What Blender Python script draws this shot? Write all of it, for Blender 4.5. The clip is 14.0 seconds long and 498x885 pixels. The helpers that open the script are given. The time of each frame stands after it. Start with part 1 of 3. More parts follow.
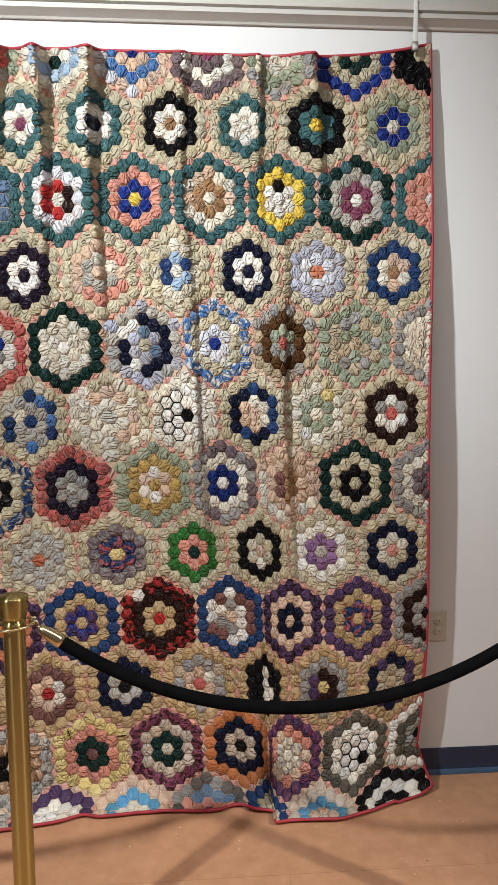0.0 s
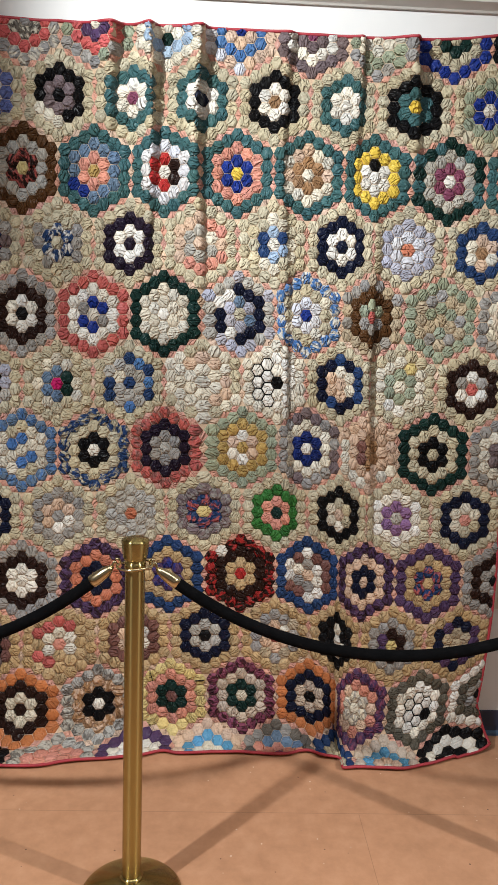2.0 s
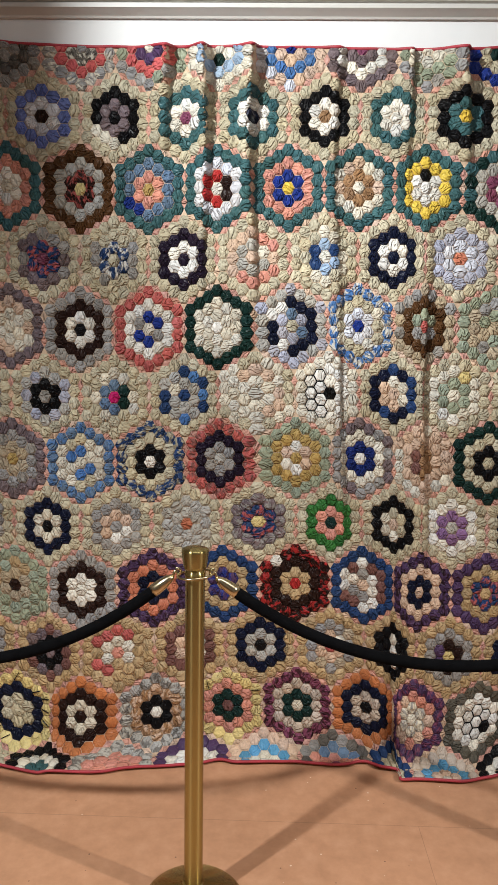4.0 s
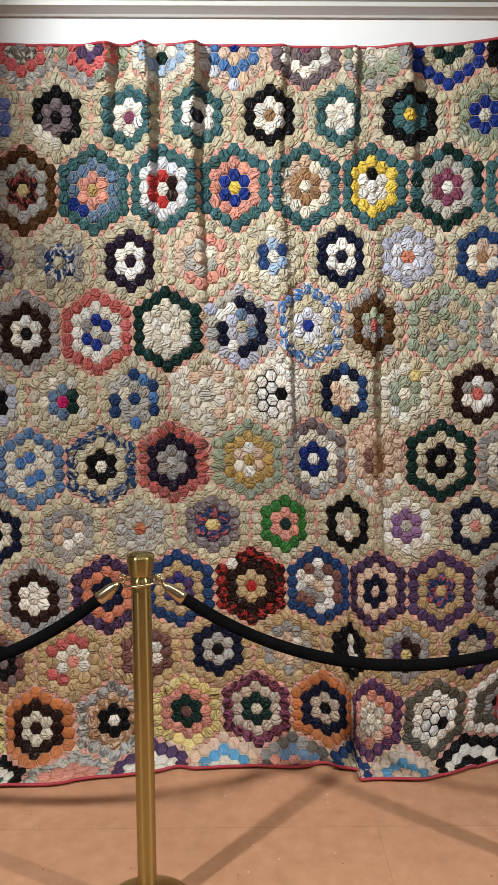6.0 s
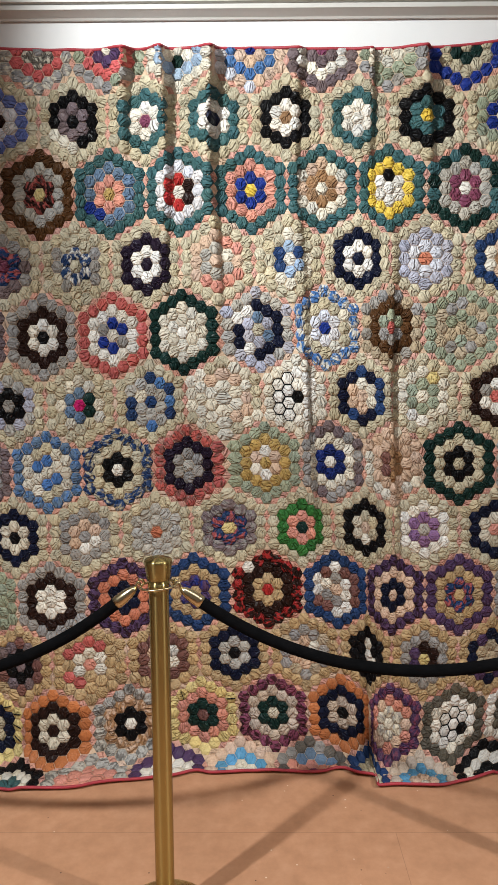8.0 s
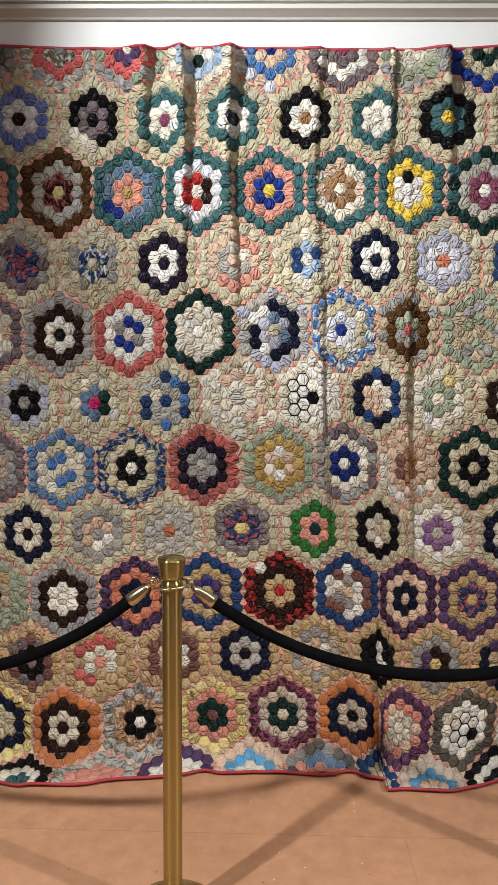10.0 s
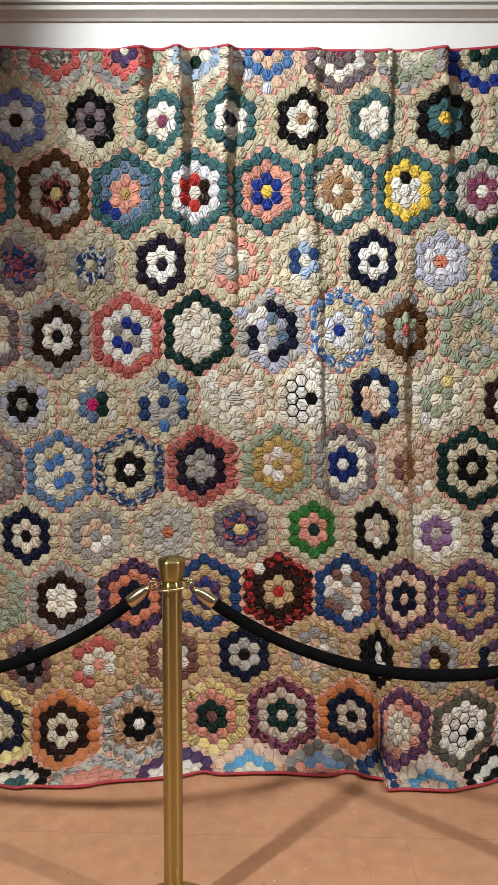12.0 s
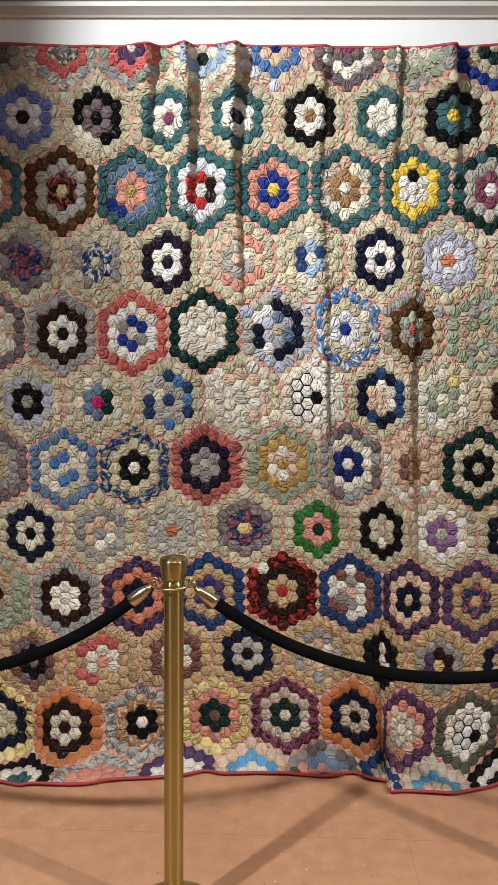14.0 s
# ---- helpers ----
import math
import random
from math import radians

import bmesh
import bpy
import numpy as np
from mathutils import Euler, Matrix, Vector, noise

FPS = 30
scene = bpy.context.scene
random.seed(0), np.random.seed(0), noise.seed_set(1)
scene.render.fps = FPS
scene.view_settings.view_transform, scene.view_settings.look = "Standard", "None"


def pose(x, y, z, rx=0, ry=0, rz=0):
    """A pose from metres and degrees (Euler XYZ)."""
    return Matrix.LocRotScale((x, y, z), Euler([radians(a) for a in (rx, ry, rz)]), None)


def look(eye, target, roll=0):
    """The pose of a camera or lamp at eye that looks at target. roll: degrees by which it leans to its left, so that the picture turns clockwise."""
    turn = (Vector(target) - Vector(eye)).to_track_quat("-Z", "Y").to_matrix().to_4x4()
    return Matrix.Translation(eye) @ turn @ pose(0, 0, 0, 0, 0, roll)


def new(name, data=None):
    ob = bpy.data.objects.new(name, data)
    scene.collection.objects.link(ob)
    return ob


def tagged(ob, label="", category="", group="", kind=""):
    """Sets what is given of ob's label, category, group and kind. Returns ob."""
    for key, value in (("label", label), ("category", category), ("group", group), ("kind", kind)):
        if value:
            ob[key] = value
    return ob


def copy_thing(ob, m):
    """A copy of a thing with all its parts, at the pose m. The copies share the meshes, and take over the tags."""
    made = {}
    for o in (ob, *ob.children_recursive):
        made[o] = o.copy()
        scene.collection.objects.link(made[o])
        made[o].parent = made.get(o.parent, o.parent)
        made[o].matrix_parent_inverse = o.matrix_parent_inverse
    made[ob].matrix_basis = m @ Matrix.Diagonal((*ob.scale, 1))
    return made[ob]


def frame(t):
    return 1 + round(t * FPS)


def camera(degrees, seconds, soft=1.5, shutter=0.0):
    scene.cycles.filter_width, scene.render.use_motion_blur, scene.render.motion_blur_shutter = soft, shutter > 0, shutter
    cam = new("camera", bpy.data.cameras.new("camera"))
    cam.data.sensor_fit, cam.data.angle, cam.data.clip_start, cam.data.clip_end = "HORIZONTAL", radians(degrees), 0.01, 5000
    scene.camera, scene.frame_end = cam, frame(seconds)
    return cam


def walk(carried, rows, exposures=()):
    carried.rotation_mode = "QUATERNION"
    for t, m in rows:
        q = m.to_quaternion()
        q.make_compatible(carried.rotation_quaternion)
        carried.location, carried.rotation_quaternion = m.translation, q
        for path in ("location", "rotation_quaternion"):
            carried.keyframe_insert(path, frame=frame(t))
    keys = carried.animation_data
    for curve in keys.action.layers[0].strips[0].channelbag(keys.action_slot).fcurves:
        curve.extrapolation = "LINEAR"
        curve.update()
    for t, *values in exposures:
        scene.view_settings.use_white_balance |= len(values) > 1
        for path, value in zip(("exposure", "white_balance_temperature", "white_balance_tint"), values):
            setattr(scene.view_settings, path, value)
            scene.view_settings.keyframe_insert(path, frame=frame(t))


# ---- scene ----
# ---------------------------------------------------------------- camera
cam = camera(38.0, 14.0, soft=1.0)
PATH = [
    (0, (-0.0425, -0.0078, 1.5862), (0.1360, 2.4703, 1.3087), -0.30),
    (0.5, (-0.2302, -0.0436, 1.5732), (0.0154, 2.4275, 1.2842), -0.10),
    (1, (-0.3049, -0.0726, 1.5734), (-0.0240, 2.3903, 1.2487), 1.59),
    (1.5, (-0.3049, -0.1048, 1.5691), (-0.2389, 2.3680, 1.2069), 2.13),
    (2, (-0.2668, -0.1352, 1.5663), (-0.1756, 2.3368, 1.2043), 2.00),
    (2.5, (-0.2428, -0.1760, 1.5629), (-0.1067, 2.2983, 1.2319), 1.18),
    (3, (-0.2718, -0.1773, 1.5827), (-0.2754, 2.2995, 1.2425), 0.95),
    (3.2, (-0.3064, -0.1742, 1.5788), (-0.3799, 2.3018, 1.2413), 0.80),
    (5.5, (-0.2436, -0.1444, 1.5657), (-0.2417, 2.3343, 1.2401), 0.44),
    (6, (-0.2240, -0.1358, 1.5712), (-0.1952, 2.3427, 1.2452), -0.05),
    (6.5, (-0.2265, -0.1291, 1.5693), (-0.2044, 2.3506, 1.2521), -0.21),
    (7, (-0.2280, -0.1256, 1.5658), (-0.2177, 2.3545, 1.2516), -0.32),
    (7.5, (-0.2368, -0.1281, 1.5705), (-0.2522, 2.3517, 1.2533), -0.48),
    (9.8, (-0.2207, -0.1207, 1.5838), (-0.2296, 2.3578, 1.2572), 0.56),
    (10, (-0.2474, -0.1236, 1.5732), (-0.3022, 2.3556, 1.2559), 0.56),
    (10.5, (-0.2480, -0.1240, 1.5722), (-0.3150, 2.3548, 1.2542), 0.50),
    (11, (-0.2544, -0.1243, 1.5752), (-0.2994, 2.3546, 1.2542), 0.45),
    (11.5, (-0.2527, -0.1248, 1.5733), (-0.2965, 2.3546, 1.2563), 0.38),
    (12, (-0.2573, -0.1230, 1.5707), (-0.2976, 2.3571, 1.2587), 0.41),
    (12.5, (-0.2617, -0.1174, 1.5738), (-0.3113, 2.3616, 1.2547), 0.55),
    (13, (-0.2537, -0.1183, 1.5724), (-0.3051, 2.3611, 1.2557), 0.67),
    (13.5, (-0.2524, -0.1150, 1.5755), (-0.2981, 2.3638, 1.2542), 0.77),
    (14, (-0.2441, -0.1128, 1.5750), (-0.3134, 2.3655, 1.2539), 0.74),
]
walk(cam, [(t, look(eye, target, roll)) for t, eye, target, roll in PATH])

# ---------------------------------------------------------------- light
WALL_Y = 2.575
CEIL = 3.35

world = bpy.data.worlds.new("room_air")
world.use_nodes = True
world.node_tree.nodes["Background"].inputs[0].default_value = (1.0, 0.97, 0.93, 1)
world.node_tree.nodes["Background"].inputs[1].default_value = 0.006
scene.world = world


def spot(name, eye, target, watts, colour, cone, blend, radius):
    lamp = bpy.data.lights.new(name, "SPOT")
    lamp.energy, lamp.color = watts, colour
    lamp.spot_size, lamp.spot_blend, lamp.shadow_soft_size = radians(cone), blend, radius
    ob = new(name, lamp)
    ob.matrix_world = look(eye, target)
    return ob


SPOTS = [
    ((-2.17, -0.12, 3.20), (0.20, 2.00, 0.10), 410, (0.96, 0.99, 1.0), 70, 0.8, 0.06),
    ((3.20, -0.03, 3.20), (-0.50, 2.05, 0.00), 500, (1.0, 0.97, 0.94), 31, 0.9, 0.06),
    ((-1.45, 0.60, 3.25), (-0.08, 2.57, 2.42), 370, (0.96, 1.0, 1.0), 50, 1.0, 0.03),
]
for e, tgt, w, c, cone, bl, rad in SPOTS:
    spot("spot_light", e, tgt, w, c, cone, bl, rad)
# added soft fill from overhead that lifts floor and shadows; stands for no known fitting
room = bpy.data.lights.new("overhead_fill", "AREA")
room.shape, room.size, room.size_y, room.energy, room.color = "RECTANGLE", 2.6, 0.9, 30, (0.97, 0.99, 1.0)
room_ob = new("overhead_fill", room)
room_ob.matrix_world = pose(0.3, 0.55, 3.30)


# ---------------------------------------------------------------- materials
def nodes_of(name):
    m = bpy.data.materials.new(name)
    m.use_nodes = True
    nt = m.node_tree
    return m, nt, nt.nodes["Principled BSDF"]


def add(nt, kind, **values):
    n = nt.nodes.new(kind)
    for k, v in values.items():
        if k in n.inputs:
            n.inputs[k].default_value = v
    return n


def mapped(nt, scale=(1, 1, 1), source="Object"):
    tc = nt.nodes.new("ShaderNodeTexCoord")
    mp = nt.nodes.new("ShaderNodeMapping")
    mp.inputs["Scale"].default_value = scale
    nt.links.new(tc.outputs[source], mp.inputs["Vector"])
    return mp.outputs["Vector"]


def noise_tex(nt, vec, scale, detail=4.0, rough=0.55):
    n = add(nt, "ShaderNodeTexNoise", Scale=scale, Detail=detail, Roughness=rough)
    nt.links.new(vec, n.inputs["Vector"])
    return n.outputs["Fac"]


def ramp(nt, fac, stops):
    r = nt.nodes.new("ShaderNodeValToRGB")
    while len(r.color_ramp.elements) < len(stops):
        r.color_ramp.elements.new(0.5)
    for el, (p, c) in zip(r.color_ramp.elements, stops):
        el.position, el.color = p, (*c, 1)
    nt.links.new(fac, r.inputs["Fac"])
    return r.outputs["Color"]


def bump(nt, fac, bsdf, strength, distance, before=None):
    b = add(nt, "ShaderNodeBump", Strength=strength, Distance=distance)
    nt.links.new(fac, b.inputs["Height"])
    if before:
        nt.links.new(before, b.inputs["Normal"])
    nt.links.new(b.outputs["Normal"], bsdf.inputs["Normal"])
    return b.outputs["Normal"]


def plain(name, colour, rough, metal=0.0, grain=60.0, vary=0.15, bumps=0.1, stretch=(1, 1, 1), depth=0.002):
    """Colour with two scales of variation and a fine relief."""
    m, nt, b = nodes_of(name)
    v = mapped(nt, stretch)
    lo, hi = [c * (1 - vary) for c in colour], [min(1, c * (1 + vary)) for c in colour]
    small, large = noise_tex(nt, v, grain), noise_tex(nt, v, grain / 14, 2)
    mix = add(nt, "ShaderNodeMath")
    mix.operation = "ADD"
    nt.links.new(small, mix.inputs[0])
    nt.links.new(large, mix.inputs[1])
    half = add(nt, "ShaderNodeMath")
    half.operation = "MULTIPLY"
    half.inputs[1].default_value = 0.5
    nt.links.new(mix.outputs[0], half.inputs[0])
    nt.links.new(ramp(nt, half.outputs[0], [(0.3, lo), (0.7, hi)]), b.inputs["Base Color"])
    b.inputs["Roughness"].default_value, b.inputs["Metallic"].default_value = rough, metal
    bump(nt, small, b, bumps, depth)
    return m


def floor_material():
    m, nt, b = nodes_of("terracotta_floor")
    v = mapped(nt)
    big, mid = noise_tex(nt, v, 1.7, 3), noise_tex(nt, v, 16, 6, 0.65)
    base = ramp(nt, mid, [(0.25, (0.43, 0.222, 0.122)), (0.5, (0.51, 0.268, 0.150)), (0.75, (0.575, 0.318, 0.19))])
    tint = ramp(nt, big, [(0.3, (0.90, 0.88, 0.86)), (0.7, (1.06, 1.04, 1.02))])
    mul = nt.nodes.new("ShaderNodeMix")
    mul.data_type, mul.blend_type = "RGBA", "MULTIPLY"
    mul.inputs["Factor"].default_value = 1
    nt.links.new(base, mul.inputs["A"])
    nt.links.new(tint, mul.inputs["B"])
    # pale and dark specks
    vo = add(nt, "ShaderNodeTexVoronoi", Scale=24.0)
    nt.links.new(v, vo.inputs["Vector"])
    dots = ramp(nt, vo.outputs["Distance"], [(0.05, (1, 1, 1)), (0.085, (0, 0, 0))])
    hue = ramp(nt, vo.outputs["Color"], [(0.45, (0.10, 0.05, 0.03)), (0.55, (0.72, 0.55, 0.42))])
    pick = ramp(nt, noise_tex(nt, v, 7, 1), [(0.50, (0, 0, 0)), (0.55, (1, 1, 1))])
    gate = nt.nodes.new("ShaderNodeMath")
    gate.operation = "MULTIPLY"
    nt.links.new(dots, gate.inputs[0])
    nt.links.new(pick, gate.inputs[1])
    mix = nt.nodes.new("ShaderNodeMix")
    mix.data_type = "RGBA"
    nt.links.new(gate.outputs[0], mix.inputs["Factor"])
    nt.links.new(mul.outputs["Result"], mix.inputs["A"])
    nt.links.new(hue, mix.inputs["B"])
    nt.links.new(mix.outputs["Result"], b.inputs["Base Color"])
    b.inputs["Roughness"].default_value = 0.62
    # hairline joint that runs along the room
    place = nt.nodes.new("ShaderNodeSeparateXYZ")
    nt.links.new(v, place.inputs[0])
    joint = nt.nodes.new("ShaderNodeMath")
    joint.operation = "COMPARE"
    joint.inputs[1].default_value, joint.inputs[2].default_value = 2.065, 0.0014
    nt.links.new(place.outputs["Y"], joint.inputs[0])
    across = nt.nodes.new("ShaderNodeMath")
    across.operation = "COMPARE"
    across.inputs[1].default_value, across.inputs[2].default_value = 0.225, 0.0012
    nt.links.new(place.outputs["X"], across.inputs[0])
    near = nt.nodes.new("ShaderNodeMath")
    near.operation = "LESS_THAN"
    near.inputs[1].default_value = 2.065
    nt.links.new(place.outputs["Y"], near.inputs[0])
    short = nt.nodes.new("ShaderNodeMath")
    short.operation = "MULTIPLY"
    nt.links.new(across.outputs[0], short.inputs[0])
    nt.links.new(near.outputs[0], short.inputs[1])
    lines = nt.nodes.new("ShaderNodeMath")
    lines.operation = "MAXIMUM"
    nt.links.new(joint.outputs[0], lines.inputs[0])
    nt.links.new(short.outputs[0], lines.inputs[1])
    worn = nt.nodes.new("ShaderNodeMath")
    worn.operation = "MULTIPLY"
    worn.inputs[1].default_value = 0.3
    nt.links.new(lines.outputs[0], worn.inputs[0])
    line = nt.nodes.new("ShaderNodeMix")
    line.data_type = "RGBA"
    line.inputs["B"].default_value = (0.10, 0.045, 0.025, 1)
    nt.links.new(worn.outputs[0], line.inputs["Factor"])
    nt.links.new(mix.outputs["Result"], line.inputs["A"])
    nt.links.new(line.outputs["Result"], b.inputs["Base Color"])
    bump(nt, mid, b, 0.12, 0.003)
    return m


def cloth_material():
    """Puckered silk: colours come from each patch, a second colour from its woven print."""
    m, nt, b = nodes_of("patchwork_silk")
    base, second, info = nt.nodes.new("ShaderNodeAttribute"), nt.nodes.new("ShaderNodeAttribute"), nt.nodes.new("ShaderNodeAttribute")
    base.attribute_name, second.attribute_name, info.attribute_name = "fabric", "print_colour", "weave"
    sep = nt.nodes.new("ShaderNodeSeparateColor")
    nt.links.new(info.outputs["Color"], sep.inputs["Color"])
    uv = nt.nodes.new("ShaderNodeUVMap")
    uv.uv_map = "cloth"
    turn = nt.nodes.new("ShaderNodeMath")
    turn.operation = "MULTIPLY"
    turn.inputs[1].default_value = 6.283
    nt.links.new(sep.outputs["Red"], turn.inputs[0])
    rot = nt.nodes.new("ShaderNodeVectorRotate")
    rot.rotation_type = "Z_AXIS"
    nt.links.new(uv.outputs["UV"], rot.inputs["Vector"])
    nt.links.new(turn.outputs[0], rot.inputs["Angle"])
    # woven print: soft flecks
    fleck = nt.nodes.new("ShaderNodeMapping")
    fleck.inputs["Scale"].default_value = (1.0, 0.5, 1)
    nt.links.new(rot.outputs["Vector"], fleck.inputs["Vector"])
    speck = noise_tex(nt, fleck.outputs["Vector"], 62, 2)
    s3 = nt.nodes.new("ShaderNodeMapRange")
    s3.inputs["From Min"].default_value, s3.inputs["From Max"].default_value = 0.48, 0.58
    nt.links.new(speck, s3.inputs["Value"])
    s4 = nt.nodes.new("ShaderNodeMath")
    s4.operation = "MULTIPLY"
    nt.links.new(s3.outputs["Result"], s4.inputs[0])
    nt.links.new(sep.outputs["Green"], s4.inputs[1])
    mix = nt.nodes.new("ShaderNodeMix")
    mix.data_type = "RGBA"
    nt.links.new(s4.outputs[0], mix.inputs["Factor"])
    nt.links.new(base.outputs["Color"], mix.inputs["A"])
    nt.links.new(second.outputs["Color"], mix.inputs["B"])
    # age: soft fading and stains over decimetres, fine mottling
    large, fine = noise_tex(nt, uv.outputs["UV"], 5.5, 3), noise_tex(nt, uv.outputs["UV"], 140, 4)
    fade = nt.nodes.new("ShaderNodeMath")
    fade.operation = "MULTIPLY_ADD"
    fade.inputs[1].default_value, fade.inputs[2].default_value = 0.45, 0.0
    nt.links.new(large, fade.inputs[0])
    fade2 = nt.nodes.new("ShaderNodeMath")
    fade2.operation = "MULTIPLY_ADD"
    fade2.inputs[1].default_value = 0.45
    nt.links.new(fine, fade2.inputs[0])
    nt.links.new(fade.outputs[0], fade2.inputs[2])
    shade = ramp(nt, fade2.outputs[0], [(0.28, (0.74, 0.70, 0.65)), (0.60, (1.1, 1.1, 1.1))])
    mul = nt.nodes.new("ShaderNodeMix")
    mul.data_type, mul.blend_type = "RGBA", "MULTIPLY"
    mul.inputs["Factor"].default_value = 1
    nt.links.new(mix.outputs["Result"], mul.inputs["A"])
    nt.links.new(shade, mul.inputs["B"])
    nt.links.new(mul.outputs["Result"], b.inputs["Base Color"])
    b.inputs["Roughness"].default_value = 0.33
    b.inputs["Specular IOR Level"].default_value = 0.13
    # puckers: long creases that run their own way on each patch
    pk = nt.nodes.new("ShaderNodeMapping")
    pk.inputs["Scale"].default_value = (1.0, 0.50, 1)
    nt.links.new(rot.outputs["Vector"], pk.inputs["Vector"])
    crease = add(nt, "ShaderNodeTexNoise", Scale=58.0, Detail=1.5, Roughness=0.45, Distortion=0.8)
    nt.links.new(pk.outputs["Vector"], crease.inputs["Vector"])
    # thin valleys between broad soft folds
    off = nt.nodes.new("ShaderNodeMath")
    off.operation = "SUBTRACT"
    off.inputs[1].default_value = 0.5
    nt.links.new(crease.outputs["Fac"], off.inputs[0])
    fold = nt.nodes.new("ShaderNodeMath")
    fold.operation = "ABSOLUTE"
    nt.links.new(off.outputs[0], fold.inputs[0])
    ridge = nt.nodes.new("ShaderNodeMapRange")
    ridge.interpolation_type = "SMOOTHSTEP"
    ridge.inputs["From Min"].default_value, ridge.inputs["From Max"].default_value = -0.02, 0.17
    nt.links.new(fold.outputs[0], ridge.inputs["Value"])
    both = nt.nodes.new("ShaderNodeMath")
    both.operation = "MULTIPLY_ADD"
    both.inputs[1].default_value = 1.5
    nt.links.new(crease.outputs["Fac"], both.inputs[0])
    nt.links.new(ridge.outputs["Result"], both.inputs[2])
    taut = nt.nodes.new("ShaderNodeMath")
    taut.operation = "MULTIPLY"
    nt.links.new(both.outputs[0], taut.inputs[0])
    nt.links.new(sep.outputs["Blue"], taut.inputs[1])
    n1 = bump(nt, taut.outputs[0], b, 1.0, 0.0072)
    bump(nt, noise_tex(nt, uv.outputs["UV"], 420, 2), b, 0.12, 0.001, n1)
    return m


CLOTH = cloth_material()
WALL = plain("painted_wall", (0.74, 0.745, 0.74), 0.55, grain=240, vary=0.02, bumps=0.08, depth=0.001)
FLOOR = floor_material()
CEILING = plain("ceiling_paint", (0.72, 0.71, 0.69), 0.8, grain=120, vary=0.03, bumps=0.05)
TRIM = plain("cream_trim_paint", (0.56, 0.545, 0.51), 0.35, grain=90, vary=0.04, bumps=0.05, depth=0.0006)
BASE = plain("navy_vinyl", (0.018, 0.028, 0.058), 0.42, grain=80, vary=0.2, bumps=0.08, depth=0.0006)
BASE_TOE = plain("worn_blue_vinyl", (0.05, 0.10, 0.17), 0.4, grain=80, vary=0.25, bumps=0.08, depth=0.0006)
IVORY = plain("ivory_plastic", (0.60, 0.56, 0.46), 0.35, grain=150, vary=0.03, bumps=0.02, depth=0.0004)
DARK = plain("dark_slot", (0.02, 0.02, 0.02), 0.6)
WHITE_STRAP = plain("white_strap", (0.72, 0.72, 0.70), 0.5, grain=300, vary=0.06, bumps=0.2, depth=0.0006)
GREY_METAL = plain("zinc_metal", (0.5, 0.5, 0.48), 0.35, 1.0, grain=200, vary=0.1, bumps=0.05, depth=0.0004)
BRASS = plain("brushed_brass", (0.44, 0.36, 0.145), 0.27, 1.0, grain=260, vary=0.10, bumps=0.012, stretch=(1, 1, 0.03), depth=0.0004)
brass = BRASS.node_tree.nodes["Principled BSDF"]
brass.inputs["Anisotropic"].default_value, brass.inputs["Anisotropic Rotation"].default_value = 0.92, 0.25
turned = BRASS.node_tree.nodes.new("ShaderNodeTangent")
turned.direction_type, turned.axis = "RADIAL", "Z"
BRASS.node_tree.links.new(turned.outputs["Tangent"], brass.inputs["Tangent"])
PALE_BRASS = plain("worn_pale_brass", (0.62, 0.54, 0.34), 0.22, 1.0, grain=180, vary=0.12, bumps=0.1, depth=0.0004)
VELVET = plain("black_velvet", (0.0035, 0.0035, 0.004), 0.95, grain=500, vary=0.5, bumps=0.5, depth=0.0015)
VELVET.node_tree.nodes["Principled BSDF"].inputs["Specular IOR Level"].default_value = 0.05
BLACK_METAL = plain("black_lamp_metal", (0.03, 0.03, 0.03), 0.45, 0.0)


# ---------------------------------------------------------------- helpers of this scene
def mesh_of(name, bm, material, smooth=True):
    me = bpy.data.meshes.new(name)
    bm.to_mesh(me)
    bm.free()
    me.materials.append(material)
    if smooth:
        for p in me.polygons:
            p.use_smooth = True
    return me


def part(name, bm, material, parent, label="", smooth=True):
    ob = new(name, mesh_of(name, bm, material, smooth))
    ob.parent = parent
    if label:
        tagged(ob, label)
    return ob


def box(bm, lo, hi, bevel=0.0, segments=2):
    vs = [bm.verts.new((x, y, z)) for z in (lo[2], hi[2]) for y in (lo[1], hi[1]) for x in (lo[0], hi[0])]
    made = []
    for f in ((0, 2, 3, 1), (4, 5, 7, 6), (0, 1, 5, 4), (2, 6, 7, 3), (0, 4, 6, 2), (1, 3, 7, 5)):
        made.append(bm.faces.new([vs[i] for i in f]))
    if bevel:
        edges = {e for f in made for e in f.edges}
        bmesh.ops.bevel(bm, geom=list(edges), offset=bevel, segments=segments, affect="EDGES", profile=0.5)
    return bm


def lathe(bm, profile, centre=(0, 0, 0), steps=48):
    """Turns (radius, height) pairs round a vertical axis."""
    rings = []
    for rad, z in profile:
        if rad < 1e-6:
            rings.append([bm.verts.new((centre[0], centre[1], centre[2] + z))])
        else:
            rings.append([bm.verts.new((centre[0] + rad * math.cos(a), centre[1] + rad * math.sin(a), centre[2] + z)) for a in [2 * math.pi * i / steps for i in range(steps)]])
    for a, b in zip(rings, rings[1:]):
        for i in range(steps):
            k = (i + 1) % steps
            if len(a) == 1 and len(b) == 1:
                continue
            if len(a) == 1:
                bm.faces.new((a[0], b[k], b[i]))
            elif len(b) == 1:
                bm.faces.new((a[i], a[k], b[0]))
            else:
                bm.faces.new((a[i], a[k], b[k], b[i]))
    bmesh.ops.recalc_face_normals(bm, faces=bm.faces)
    return bm


